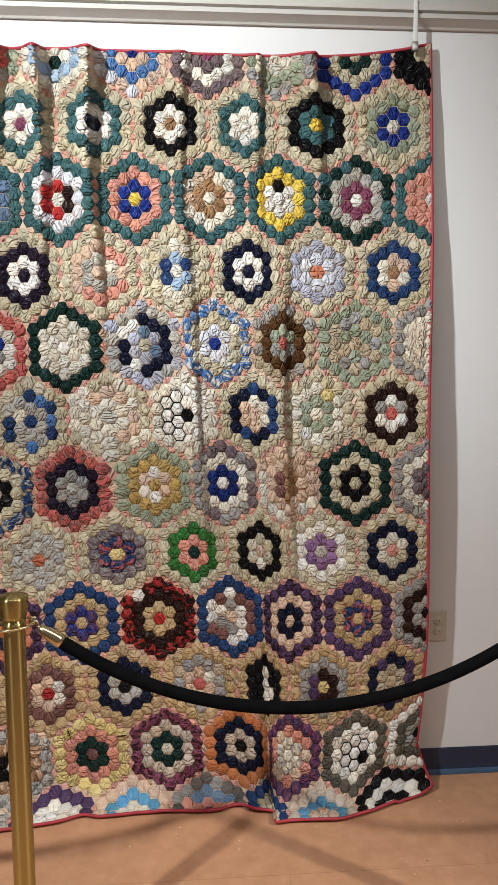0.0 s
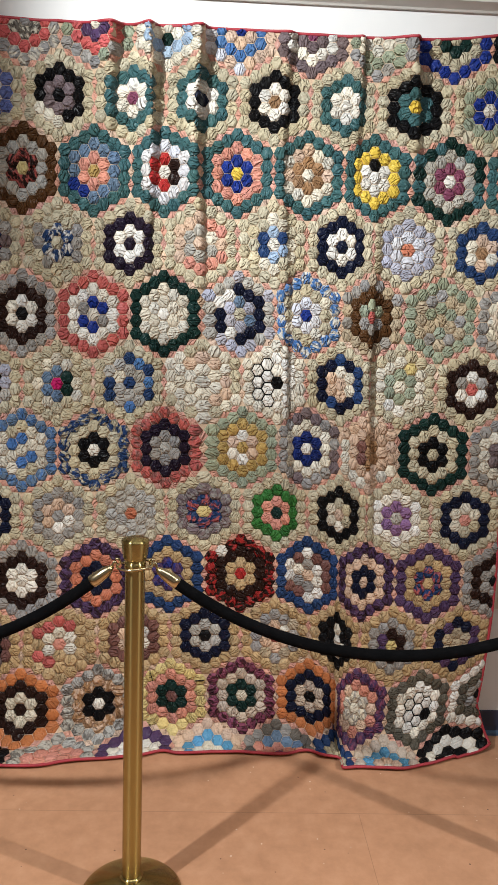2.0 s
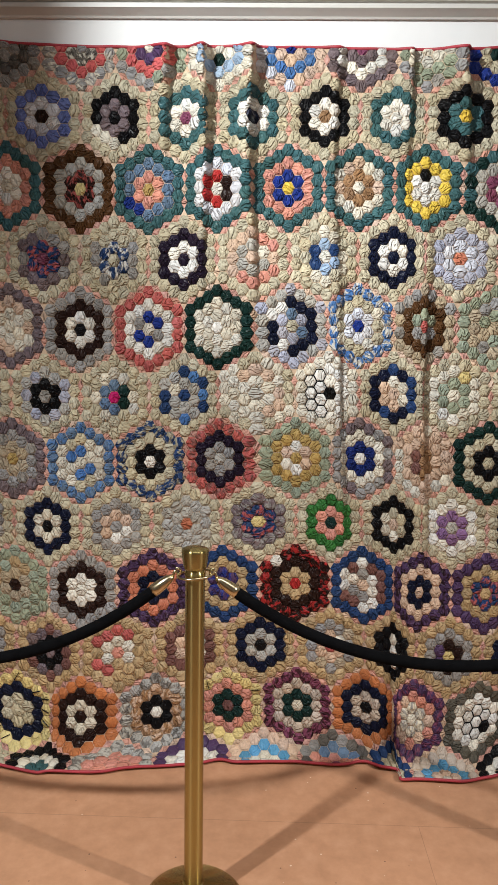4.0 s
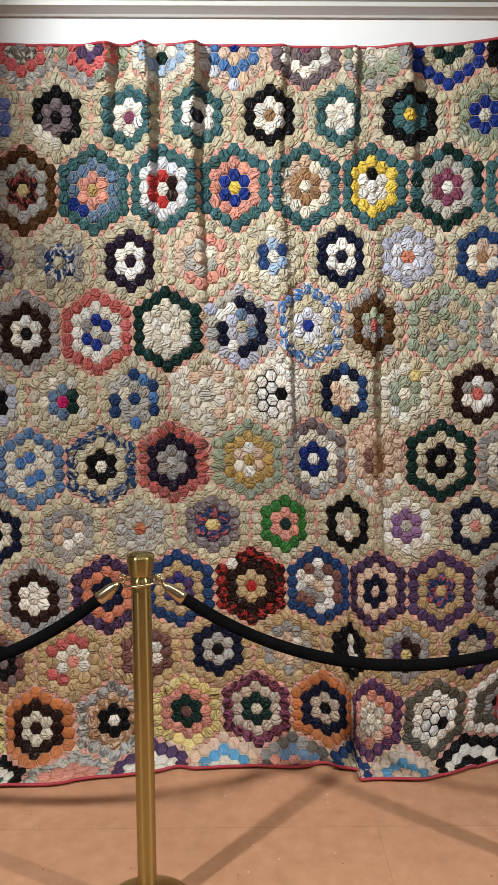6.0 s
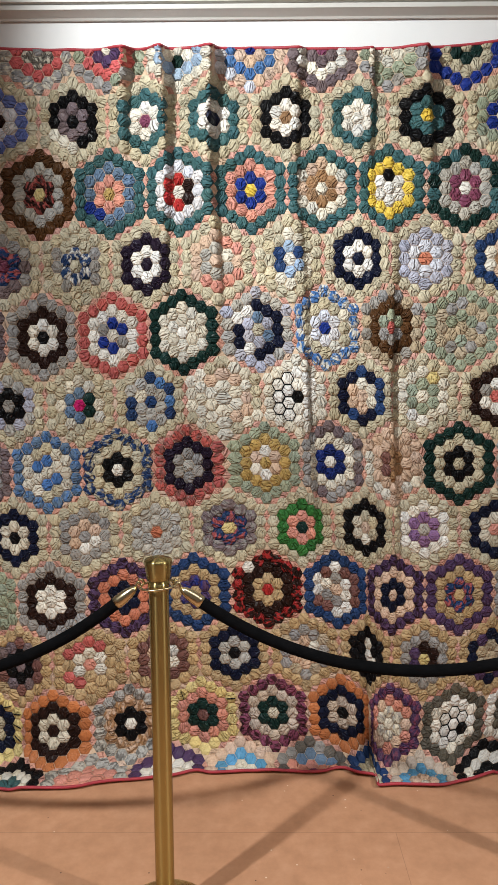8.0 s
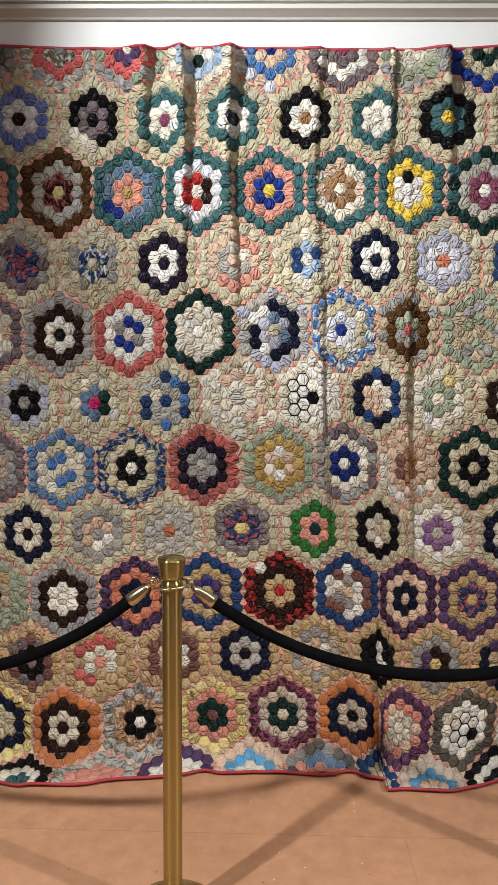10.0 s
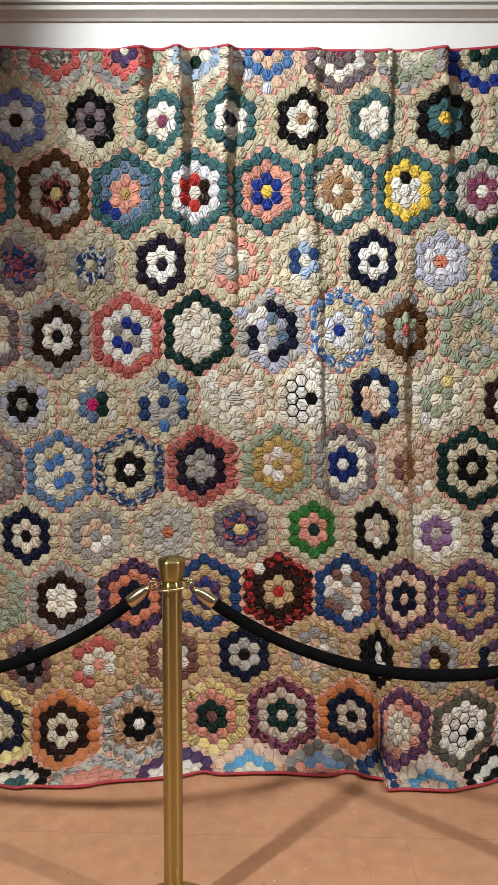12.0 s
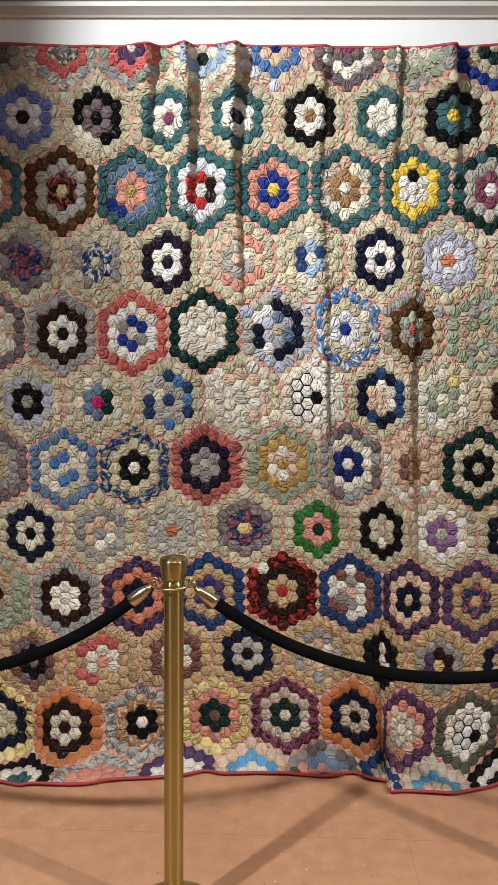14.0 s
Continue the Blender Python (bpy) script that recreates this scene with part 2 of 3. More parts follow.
def tube(bm, points, radii, steps=14, cap=True, closed=False):
    """A round bar along points."""
    pts = [Vector(p) for p in points]
    rings, n = [], len(pts)
    for i, p in enumerate(pts):
        a = pts[(i - 1) % n] if closed or i else p
        b = pts[(i + 1) % n] if closed or i < n - 1 else p
        d = (b - a).normalized()
        side = d.cross(Vector((0, 0, 1)))
        if side.length < 1e-4:
            side = d.cross(Vector((0, 1, 0)))
        side.normalize()
        up = side.cross(d)
        rr = radii[i] if isinstance(radii, (list, tuple)) else radii
        rings.append([bm.verts.new(p + side * rr * math.cos(t) + up * rr * math.sin(t)) for t in [2 * math.pi * k / steps for k in range(steps)]])
    pairs = list(zip(rings, rings[1:])) + ([(rings[-1], rings[0])] if closed else [])
    for a, b in pairs:
        for k in range(steps):
            m = (k + 1) % steps
            bm.faces.new((a[k], a[m], b[m], b[k]))
    if cap and not closed:
        bm.faces.new(rings[0][::-1])
        bm.faces.new(rings[-1])
    bmesh.ops.recalc_face_normals(bm, faces=bm.faces)
    return bm


def run_profile(bm, profile, x0, x1):
    """Draws a (y, z) outline along x."""
    a = [bm.verts.new((x0, y, z)) for y, z in profile]
    b = [bm.verts.new((x1, y, z)) for y, z in profile]
    n = len(profile)
    for i in range(n):
        k = (i + 1) % n
        bm.faces.new((a[i], a[k], b[k], b[i]))
    bm.faces.new(a[::-1])
    bm.faces.new(b)
    bmesh.ops.recalc_face_normals(bm, faces=bm.faces)
    return bm


def empty(name, place):
    ob = new(name)
    ob.location = place
    return ob


# ---------------------------------------------------------------- the room
X0, X1, Y0 = -3.4, 3.6, -3.2


def slab(name, lo, hi, material):
    ob = new(name, mesh_of(name, box(bmesh.new(), lo, hi), material, False))
    return tagged(ob, kind="structure")


tagged(slab("floor", (X0 - 0.2, Y0 - 0.2, -0.12), (X1 + 0.2, WALL_Y + 0.2, 0.0), FLOOR), "terracotta-coloured sealed floor with small pale specks", "floor")
tagged(slab("wall_north", (X0 - 0.2, WALL_Y, 0.0), (X1 + 0.2, WALL_Y + 0.15, CEIL), WALL), "white painted plaster wall behind the quilt", "wall")
tagged(slab("wall_south", (X0 - 0.2, Y0 - 0.15, 0.0), (X1 + 0.2, Y0, CEIL), WALL), "plain white painted wall", "wall")
tagged(slab("wall_west", (X0 - 0.15, Y0, 0.0), (X0, WALL_Y, CEIL), WALL), "plain white painted wall", "wall")
tagged(slab("wall_east", (X1, Y0, 0.0), (X1 + 0.15, WALL_Y, CEIL), WALL), "plain white painted wall", "wall")
tagged(slab("ceiling", (X0 - 0.2, Y0 - 0.2, CEIL), (X1 + 0.2, WALL_Y + 0.2, CEIL + 0.12), CEILING), "plain pale ceiling", "ceiling")

# picture rail: cove below, fillet, flat face and top lip
W = WALL_Y
rail_outline = [(W, 2.716), (W - 0.012, 2.716), (W - 0.016, 2.722), (W - 0.044, 2.734), (W - 0.050, 2.736),
                (W - 0.050, 2.748), (W - 0.042, 2.750), (W - 0.042, 2.756), (W - 0.056, 2.758), (W - 0.058, 2.774), (W - 0.050, 2.794), (W - 0.030, 2.820), (W, 2.820)]
rail = new("picture_rail", mesh_of("picture_rail", run_profile(bmesh.new(), rail_outline, X0, X1), TRIM, False))
tagged(rail, "cream-painted moulded picture rail along the wall", "moulding", kind="structure")

skirt = new("baseboard", mesh_of("baseboard", run_profile(bmesh.new(), [(W, 0.002), (W - 0.012, 0.002), (W - 0.008, 0.022), (W - 0.005, 0.035), (W - 0.004, 0.100), (W - 0.002, 0.103), (W, 0.103)], X0, X1), BASE, False))
tagged(skirt, "dark navy vinyl baseboard", "baseboard", kind="structure")
toe = new("toe", mesh_of("toe", run_profile(bmesh.new(), [(W - 0.0125, 0.001), (W - 0.017, 0.001), (W - 0.015, 0.012), (W - 0.0105, 0.021)], X0, X1), BASE_TOE, False))
toe.parent = skirt


# ---------------------------------------------------------------- the quilt
S = 0.026                       # side of one hexagon
D = 11 * S                      # from block to block along a row
RP = D * math.sqrt(3) / 2       # from row to row
ROWS_HIGH, BLOCKS_WIDE = 11.0, 9.0
TOP_Z, RIGHT_X = 2.632, 0.785

# how the cloth has shifted and sagged, as polynomials over its width and height
CX = [0.1507, 0.0911, 0.0435, -0.1203, 0.0511, 0.0133, -0.0015, -0.0564, -0.0429]
CZ = [0.0055, 0.0340, 0.0397, -0.0192, -0.0399, 0.0451, 0.0109, -0.0148, 0.0254, 0.0033, -0.0653, -0.1281, -0.0707, -0.0150, -0.0474, -0.0542, -0.0278, -0.0215, -0.0093, 0.0330, 0.0855, 0.1492, 0.0768, 0.0162, 0.0951]
# vertical pleats: place, half width, cloth taken up at the top, in the middle, at the hem
PLEATS = [
    (-1.45, 0.10, 0.0227, 0.0000, 0.0000),
    (-2.27, 0.12, -0.0244, 0.0000, 0.0000),
    (-1.98, 0.11, 0.0000, -0.0266, 0.0000),
    (-2.42, 0.26, 0.0000, 0.0000, -0.1174),
    (-3.30, 0.13, 0.0000, -0.0233, 0.0066),
    (-4.49, 0.12, 0.0035, 0.0263, 0.0000),
    (-5.17, 0.11, -0.0125, 0.0000, 0.0000),
    (-5.72, 0.11, 0.0085, 0.0000, 0.0000),
    (-6.60, 0.25, -0.0037, 0.0000, -0.0042),
    (-7.40, 0.25, 0.0341, 0.0000, -0.0651),
]
# relief of the folds: place, reach to the left, reach to the right, depth at the top, in the middle, at the hem, and how far down the top part runs
FOLDS = [
    (-1.50, 0.30, 0.045, 0.085, 0.000, 0.000, 0.22),
    (-2.32, 0.24, 0.06, 0.040, 0.000, 0.000, 0.30),
    (-2.03, 0.30, 0.11, 0.000, 0.034, 0.000, 0.40),
    (-2.40, 0.06, 0.40, 0.000, 0.000, 0.050, 0.40),
    (-3.36, 0.28, 0.06, 0.040, 0.028, 0.006, 0.35),
    (-4.54, 0.20, 0.05, 0.095, 0.008, 0.000, 0.42),
    (-5.22, 0.18, 0.05, 0.095, 0.004, 0.000, 0.34),
    (-5.76, 0.26, 0.045, 0.080, 0.000, 0.000, 0.18),
    (-6.55, 0.40, 0.14, 0.010, 0.010, 0.012, 0.40),
    (-7.45, 0.30, 0.12, 0.006, 0.010, 0.010, 0.40),
    (0.05, 0.60, 0.50, 0.020, 0.062, 0.014, 0.45),
    (-1.35, 0.75, 0.90, 0.000, 0.000, 0.050, 0.40),
    (-7.70, 1.50, 1.30, 0.000, 0.000, 0.018, 0.40),
    (-3.10, 0.25, 0.14, 0.000, 0.000, -0.030, 0.40),
    (-5.10, 0.18, 0.14, 0.000, 0.000, -0.024, 0.40),
]


def relief(u, v):
    """How far the cloth stands out from the wall side."""
    h = v / ROWS_HIGH
    mid, hem = (4 * h * (1 - h)) ** 2, h ** 5
    out = 0.0
    for u0, left, right, a, b, c, run in FOLDS:
        d = u - u0 - 0.03 * math.sin(1.7 * v + 5 * u0)
        top = max(0.0, 1 - h / run) ** 1.2
        out += (a * top + b * mid + c * hem) * math.exp(-(d / (left if d < 0 else right)) ** 2)
    return out


HEM_R = 0.09                    # how widely the hem turns on to the floor


def cloth(u, v):
    """A point of the hanging cloth: u blocks from its right edge (to the left is negative), v rows from its top."""
    a, b = u / 4.5 + 1, v / 5.5 - 1
    x = RIGHT_X + u * D
    for i in range(3):
        for j in range(3):
            x += CX[i * 3 + j] * a ** i * b ** j
    h = v / ROWS_HIGH
    for u0, w, top, mid, hem in PLEATS:
        x += (top * (1 - h) ** 2 + mid * (4 * h * (1 - h)) ** 5 + hem * h ** 3) * 0.5 * (1 + math.erf((u - u0) / w))
    x -= 0.025 * h ** 4 * 0.5 * (1 - math.erf((u + 6.6) / 0.3))
    z = TOP_Z - v * RP
    for i in range(5):
        for j in range(5):
            z += CZ[i * 5 + j] * a ** i * b ** j
    y = 2.566 - 0.0095 * v + 0.042 * h ** 6
    out = relief(u, v)
    y -= out
    x -= 0.026 * math.exp(-(u / 0.5) ** 2) * (4 * h * (1 - h)) ** 2 * 0.4
    z -= 0.25 * out * max(0.0, 1 - v / 1.5)
    x += 0.075 * max(0.0, (h - 0.93) / 0.07) * math.exp(-(u / 0.4) ** 2)
    y -= 0.006 * noise.noise((u * 1.1, v * 0.5, 3.1)) + 0.004 * noise.noise((u * 3.0, v * 1.7, 9.0))
    if z < HEM_R:
        left = HEM_R - z
        t = left / HEM_R
        if t < math.pi / 2:
            y -= (HEM_R) * (1 - math.cos(t))
            z = HEM_R * (1 - math.sin(t)) + 0.008 * math.sin(t)
        else:
            y -= HEM_R + left - HEM_R * math.pi / 2
            z = 0.008 + 0.006 * (1 + noise.noise((u * 2.3, v, 5.0)))
    return Vector((x, min(y, WALL_Y - 0.006), z))


def draped(u, v, lift):
    """The same, raised off the cloth's face."""
    p = cloth(u, v)
    if not lift:
        return p
    du, dv = cloth(u + 0.02, v) - p, cloth(u, v + 0.02) - p
    n = du.cross(dv)
    if n.length < 1e-9:
        return p
    n.normalize()
    if n.y > 0.2 or (abs(n.y) <= 0.2 and n.z < 0):
        n = -n
    return p + n * lift


PALETTE = dict(
    cr=(0.51, 0.46, 0.33), ct=(0.46, 0.33, 0.18), iv=(0.66, 0.625, 0.53), wh=(0.76, 0.74, 0.68), bk=(0.005, 0.005, 0.006), nv=(0.007, 0.010, 0.028), bl=(0.014, 0.034, 0.22),
    mb=(0.020, 0.048, 0.135), b2=(0.07, 0.17, 0.40), pb=(0.13, 0.17, 0.42), sk=(0.10, 0.30, 0.50), sb=(0.12, 0.19, 0.30), te=(0.048, 0.120, 0.130),
    gn=(0.035, 0.15, 0.035), dg=(0.008, 0.028, 0.024), sg=(0.30, 0.34, 0.25), pk=(0.62, 0.27, 0.21), sa=(0.60, 0.32, 0.26), ip=(0.62, 0.45, 0.34), rs=(0.46, 0.11, 0.10), rd=(0.40, 0.03, 0.03),
)
PALETTE.update(
    lb=(0.28, 0.38, 0.52), cl=(0.58, 0.12, 0.12), rb=(0.010, 0.022, 0.125),
    br=(0.080, 0.036, 0.014), db=(0.022, 0.010, 0.008), bm=(0.18, 0.085, 0.075), tb=(0.33, 0.19, 0.10), gy=(0.30, 0.29, 0.28), lg=(0.42, 0.41, 0.38), dy=(0.12, 0.11, 0.10),
    mg=(0.17, 0.13, 0.14), pu=(0.075, 0.042, 0.10), lp=(0.24, 0.13, 0.27), np=(0.016, 0.010, 0.022), lv=(0.42, 0.43, 0.52), wl=(0.62, 0.63, 0.68), mv=(0.21, 0.06, 0.11), ma=(0.60, 0.02, 0.16),
    yl=(0.72, 0.52, 0.08), py=(0.66, 0.54, 0.24), go=(0.43, 0.29, 0.10), rust=(0.45, 0.16, 0.062), co=(0.55, 0.19, 0.115), ta=(0.44, 0.36, 0.25), og=(0.105, 0.095, 0.075), pg=(0.52, 0.44, 0.37),
)
# each block from the middle outwards: centre, first, second and third ring; a|b mixes two silks, a/b takes turns, a*b is silk a woven with b
BLOCKS = {
    0: "0:cr,cr,bk,bk 1:cr,dg,cr,bl 2:iv,iv,sg|iv,sg|gy 3:mv,mg,wh,mg 4:bl,ip,b2,wl|ip 5:iv,dg|iv,lb,iv 6:iv,pu,cl,sg|gy 7:gy,dy*iv,cl,gy*iv 8:gy,gy,dy,gy 9:gy,gy,dy,gy",
    1: "0:wh,bl,sg,cr 1:yl,te,bk,cr 2:wh,wh,te,cr 3:tb,wh,bk,cr 4:nv,wh,te,cr 5:mv,wh,te,cr 6:bk,mg,bk,cr 7:db,wl,pb,cr 8:cr,iv,gy,cr",
    2: "0:wh,pk,pk,te 1:wh,mv,lg,dg|te 2:wh,wh,yl,te 3:iv,tb,iv|ip,te 4:yl,bl,pk,te 5:wh,rd|db,wl,te 6:go,pk,sb,te 7:py,db*rs,lg,br 8:iv,wh,pk,te 9:iv,cr,ta,te",
    3: "0:tb,ip|iv,mb,cr 1:co,wl,lv,cr 2:nv,wh,nv,cr 3:iv,mb|lb,iv|cr,cr 4:ip,lg|iv,pk|ip,cr 5:np,wh,np,cr 6:cr,mb*wh,gy|cr,cr 7:mv,mb*rs,mg|gy,cr 8:cr,iv,gy,cr",
    4: "0:iv,iv,iv,gy 1:ta,sg|ta,ta|gy,sg 2:rs,gy|sg,br,gy|ta 3:bl,wl,cr|iv,b2*iv 4:cr,lv|sb,nv,lg|lv 5:wh,iv,iv,dg 6:wh,bl,wh,rs 7:bk,wh,db,gy 8:iv,iv,ip|iv,mg 9:iv,cr,ta,gy",
    5: "0:rs,wh|gy,db,cr 1:iv,sg,wh|iv,cr 2:ip,iv|ip,nv|mb,cr 3:bk,wh,wh,iv 4:iv,iv,iv|ip,iv|cr 5:mb,lg|iv,b2|lg|mb,cr 6:ma,sb|dg,iv|cr,cr 7:gy,bk,lg|lv,cr 8:cr,iv,gy,cr",
    6: "0:mg,mg,iv,gy 1:cr,bk,cr,dg 2:tb,bm|tb,ip,ip|iv 3:wh,rb,iv,mg|gy 4:go,ip|wh,go,sg 5:lg,gy,np,rs*bm 6:wh,bk,cr,mb*cr 7:iv,b2/iv,iv|cr,sb*b2 8:go,ta,gy,mg 9:iv,cr,ta,gy",
    7: "0:pk,cr|iv,nv,cr 1:lg,lp,wh,cr 2:ip,iv|cr,bk,cr 3:dg,pk,gn,cr 4:py,mb*rs,mg*gy,cr 5:co,lg,lg,cr 6:gy,wh|ip,gy,cr 7:bk,iv,nv,cr 8:cr,iv,gy,cr",
    8: "0:bk,gy,db,gy 1:ct,mb*rs,ct,pu 2:ip,nv,ip,pu*db 3:ip,wh|gy,wh|bm,mb 4:rd,ct,db,db*rd 5:ct,pu*bl,ct,mb 6:rust,nv,co,pu*db 7:wh,wh,db,gy 8:db,ta,ct|sg,sg 9:iv,ct,ta,gy",
    9: "0:ta,ta,nv|pu,ct 1:py,db|pu,gy,ct 2:wh,bk|wh,bk,ct 3:rs,iv|ip,gy|ta,ct 4:bk,lg,nv,ct 5:rd,wh|ip,bm,ct 6:pk,iv|ct,rs|rs|ct,ct 7:mg,bk,bm|mg,ct 8:ct,iv,gy,ct",
    10: "0:bk,gy,og,wh 1:wh,wh,wh,og 2:iv,iv*gy,pk|ip,pu*mv 3:bk,pg,nv,rust 4:iv,dg,pg,mv*db 5:bm,dg,pk,py 6:wh,bk,tb*ip,lg*dy 7:db,iv,db,rust 8:cr,cr,nv,py 9:iv,cr,ta,gy",
    11: "0:wh,bk,wh,bk 1:iv,ip,sk,pg 2:cr,cr,cr,mb 3:mv,pk,sb|pk,dy|gy 4:iv,iv,sk,ip 5:wh,wh,wh,pu 6:pk,pk,pk,lg*dy 7:te,te,iv,bk 8:cr,iv,gy,cr",
}
# single patches that differ from their ring: row, block, column and step within the block
ODD_PATCHES = {
    (2, 2, 0, -1): "bk", (4, 4, -2, 0): "wh", (4, 4, -1, -1): "wh", (4, 4, -1, 2): "wh", (1, 6, -2, 2): "iv", (1, 6, -1, 2): "iv", (1, 6, 0, 2): "iv",
    (2, 5, 0, -1): "rd", (2, 5, -1, 0): "rd", (2, 5, -1, 1): "rd", (2, 5, 0, 1): "rd", (2, 5, 1, -1): "db", (2, 5, 1, 0): "db", (4, 6, -1, 0): "gy", (4, 6, 1, 0): "gy",
    (5, 1, 1, -2): "py", (8, 4, -2, -1): "wh", (10, 1, 1, 0): "bk", (2, 6, -2, 2): "bl", (2, 6, -1, 2): "bl",
}
rng = random.Random(7)


def silk(code, step=0):
    """Main colour, print colour and how strongly the print shows."""
    if "/" in code:
        code = code.split("/")[step % 2]
    if "|" in code:
        code = rng.choice(code.split("|"))
    print_colour, strength = (0, 0, 0), 0.0
    if "*" in code:
        code, other = code.split("*")
        print_colour, strength = PALETTE[other], 0.85
    k, c = 1 + rng.uniform(-0.13, 0.11), PALETTE[code]
    warm = rng.uniform(-0.035, 0.035)
    colour = (min(0.85, c[0] * k * (1 + warm)), min(0.85, c[1] * k), min(0.85, c[2] * k * (1 - 2 * warm)))
    return colour, print_colour, strength


class Patches:
    """Collects faces with their cloth coordinates and colours, then makes one mesh."""

    def __init__(self):
        self.verts, self.faces, self.uv, self.paint, self.prints, self.weave = [], [], [], [], [], []

    def piece(self, outline, centre, colour, print_colour, strength, plump, rings, pucker=1.0):
        """A puffed patch: outline and centre in metres on the flat cloth."""
        start, turn = len(self.verts), rng.random()
        n, flat = len(outline), []
        cx, cy = centre
        seed = rng.random() * 50
        for scale, lift in rings:
            for ox, oy in outline:
                px, py = cx + (ox - cx) * scale, cy + (oy - cy) * scale
                wob = plump * 0.35 * noise.noise((px * 75, py * 75, seed)) if 0.2 < scale < 0.95 else 0
                flat.append((px, py, lift * plump + wob))
        flat.append((cx, cy, plump * (1 + 0.3 * noise.noise((cx * 75, cy * 75, seed)))))
        for px, py, lift in flat:
            self.verts.append(draped(px / D, py / RP, lift))
        new_faces = []
        for ring in range(len(rings) - 1):
            a, b = start + ring * n, start + (ring + 1) * n
            for i in range(n):
                k = (i + 1) % n
                new_faces.append((a + i, a + k, b + k, b + i))
        last, mid = start + (len(rings) - 1) * n, start + len(rings) * n
        for i in range(n):
            new_faces.append((last + i, last + (i + 1) % n, mid))
        for f in new_faces:
            self.faces.append(f)
            for i in f:
                px, py, _ = flat[i - start]
                self.uv.append((px, py))
                self.paint.append((*colour, 1))
                self.prints.append((*print_colour, 1))
                self.weave.append((turn, strength, pucker, 1))

    def make(self, name, parent):
        me = bpy.data.meshes.new(name)
        me.from_pydata(self.verts, [], self.faces)
        layer = me.uv_layers.new(name="cloth")
        layer.data.foreach_set("uv", [c for p in self.uv for c in p])
        for label, values in (("fabric", self.paint), ("print_colour", self.prints), ("weave", self.weave)):
            at = me.color_attributes.new(label, "FLOAT_COLOR", "CORNER")
            at.data.foreach_set("color", [c for p in values for c in p])
        me.polygons.foreach_set("use_smooth", [True] * len(me.polygons))
        me.materials.append(CLOTH)
        ob = new(name, me)
        ob.parent = parent
        return ob


quilt = empty("hanging_quilt", (0, WALL_Y - 0.1, 0))
quilt["label"], quilt["category"] = "antique silk hexagon patchwork quilt hung against the white wall", "quilt"
INV = Matrix.Translation((0, -(WALL_Y - 0.1), 0))


def settle(ob):
    """Keeps a part where its coordinates say, under the quilt's own place."""
    ob.matrix_parent_inverse = INV
    return ob


def hexagon(cx, cy, size, between):
    pts = []
    corners = [(cx + size * math.cos(math.pi / 3 * i), cy + size * math.sin(math.pi / 3 * i)) for i in range(6)]
    for i in range(6):
        a, b = corners[i], corners[(i + 1) % 6]
        for s in range(between):
            pts.append((a[0] + (b[0] - a[0]) * s / between, a[1] + (b[1] - a[1]) * s / between))
    return pts


def inside(cx, cy, margin=0.0):
    return -BLOCKS_WIDE * D - margin < cx < margin and -margin < cy < ROWS_HIGH * RP + margin


def clipped(outline):
    """Cuts an outline at the edges of the quilt."""
    lo_x, hi_x, lo_y, hi_y = -BLOCKS_WIDE * D, 0.0, 0.0, ROWS_HIGH * RP
    return [(min(max(x, lo_x), hi_x), min(max(y, lo_y), hi_y)) for x, y in outline]


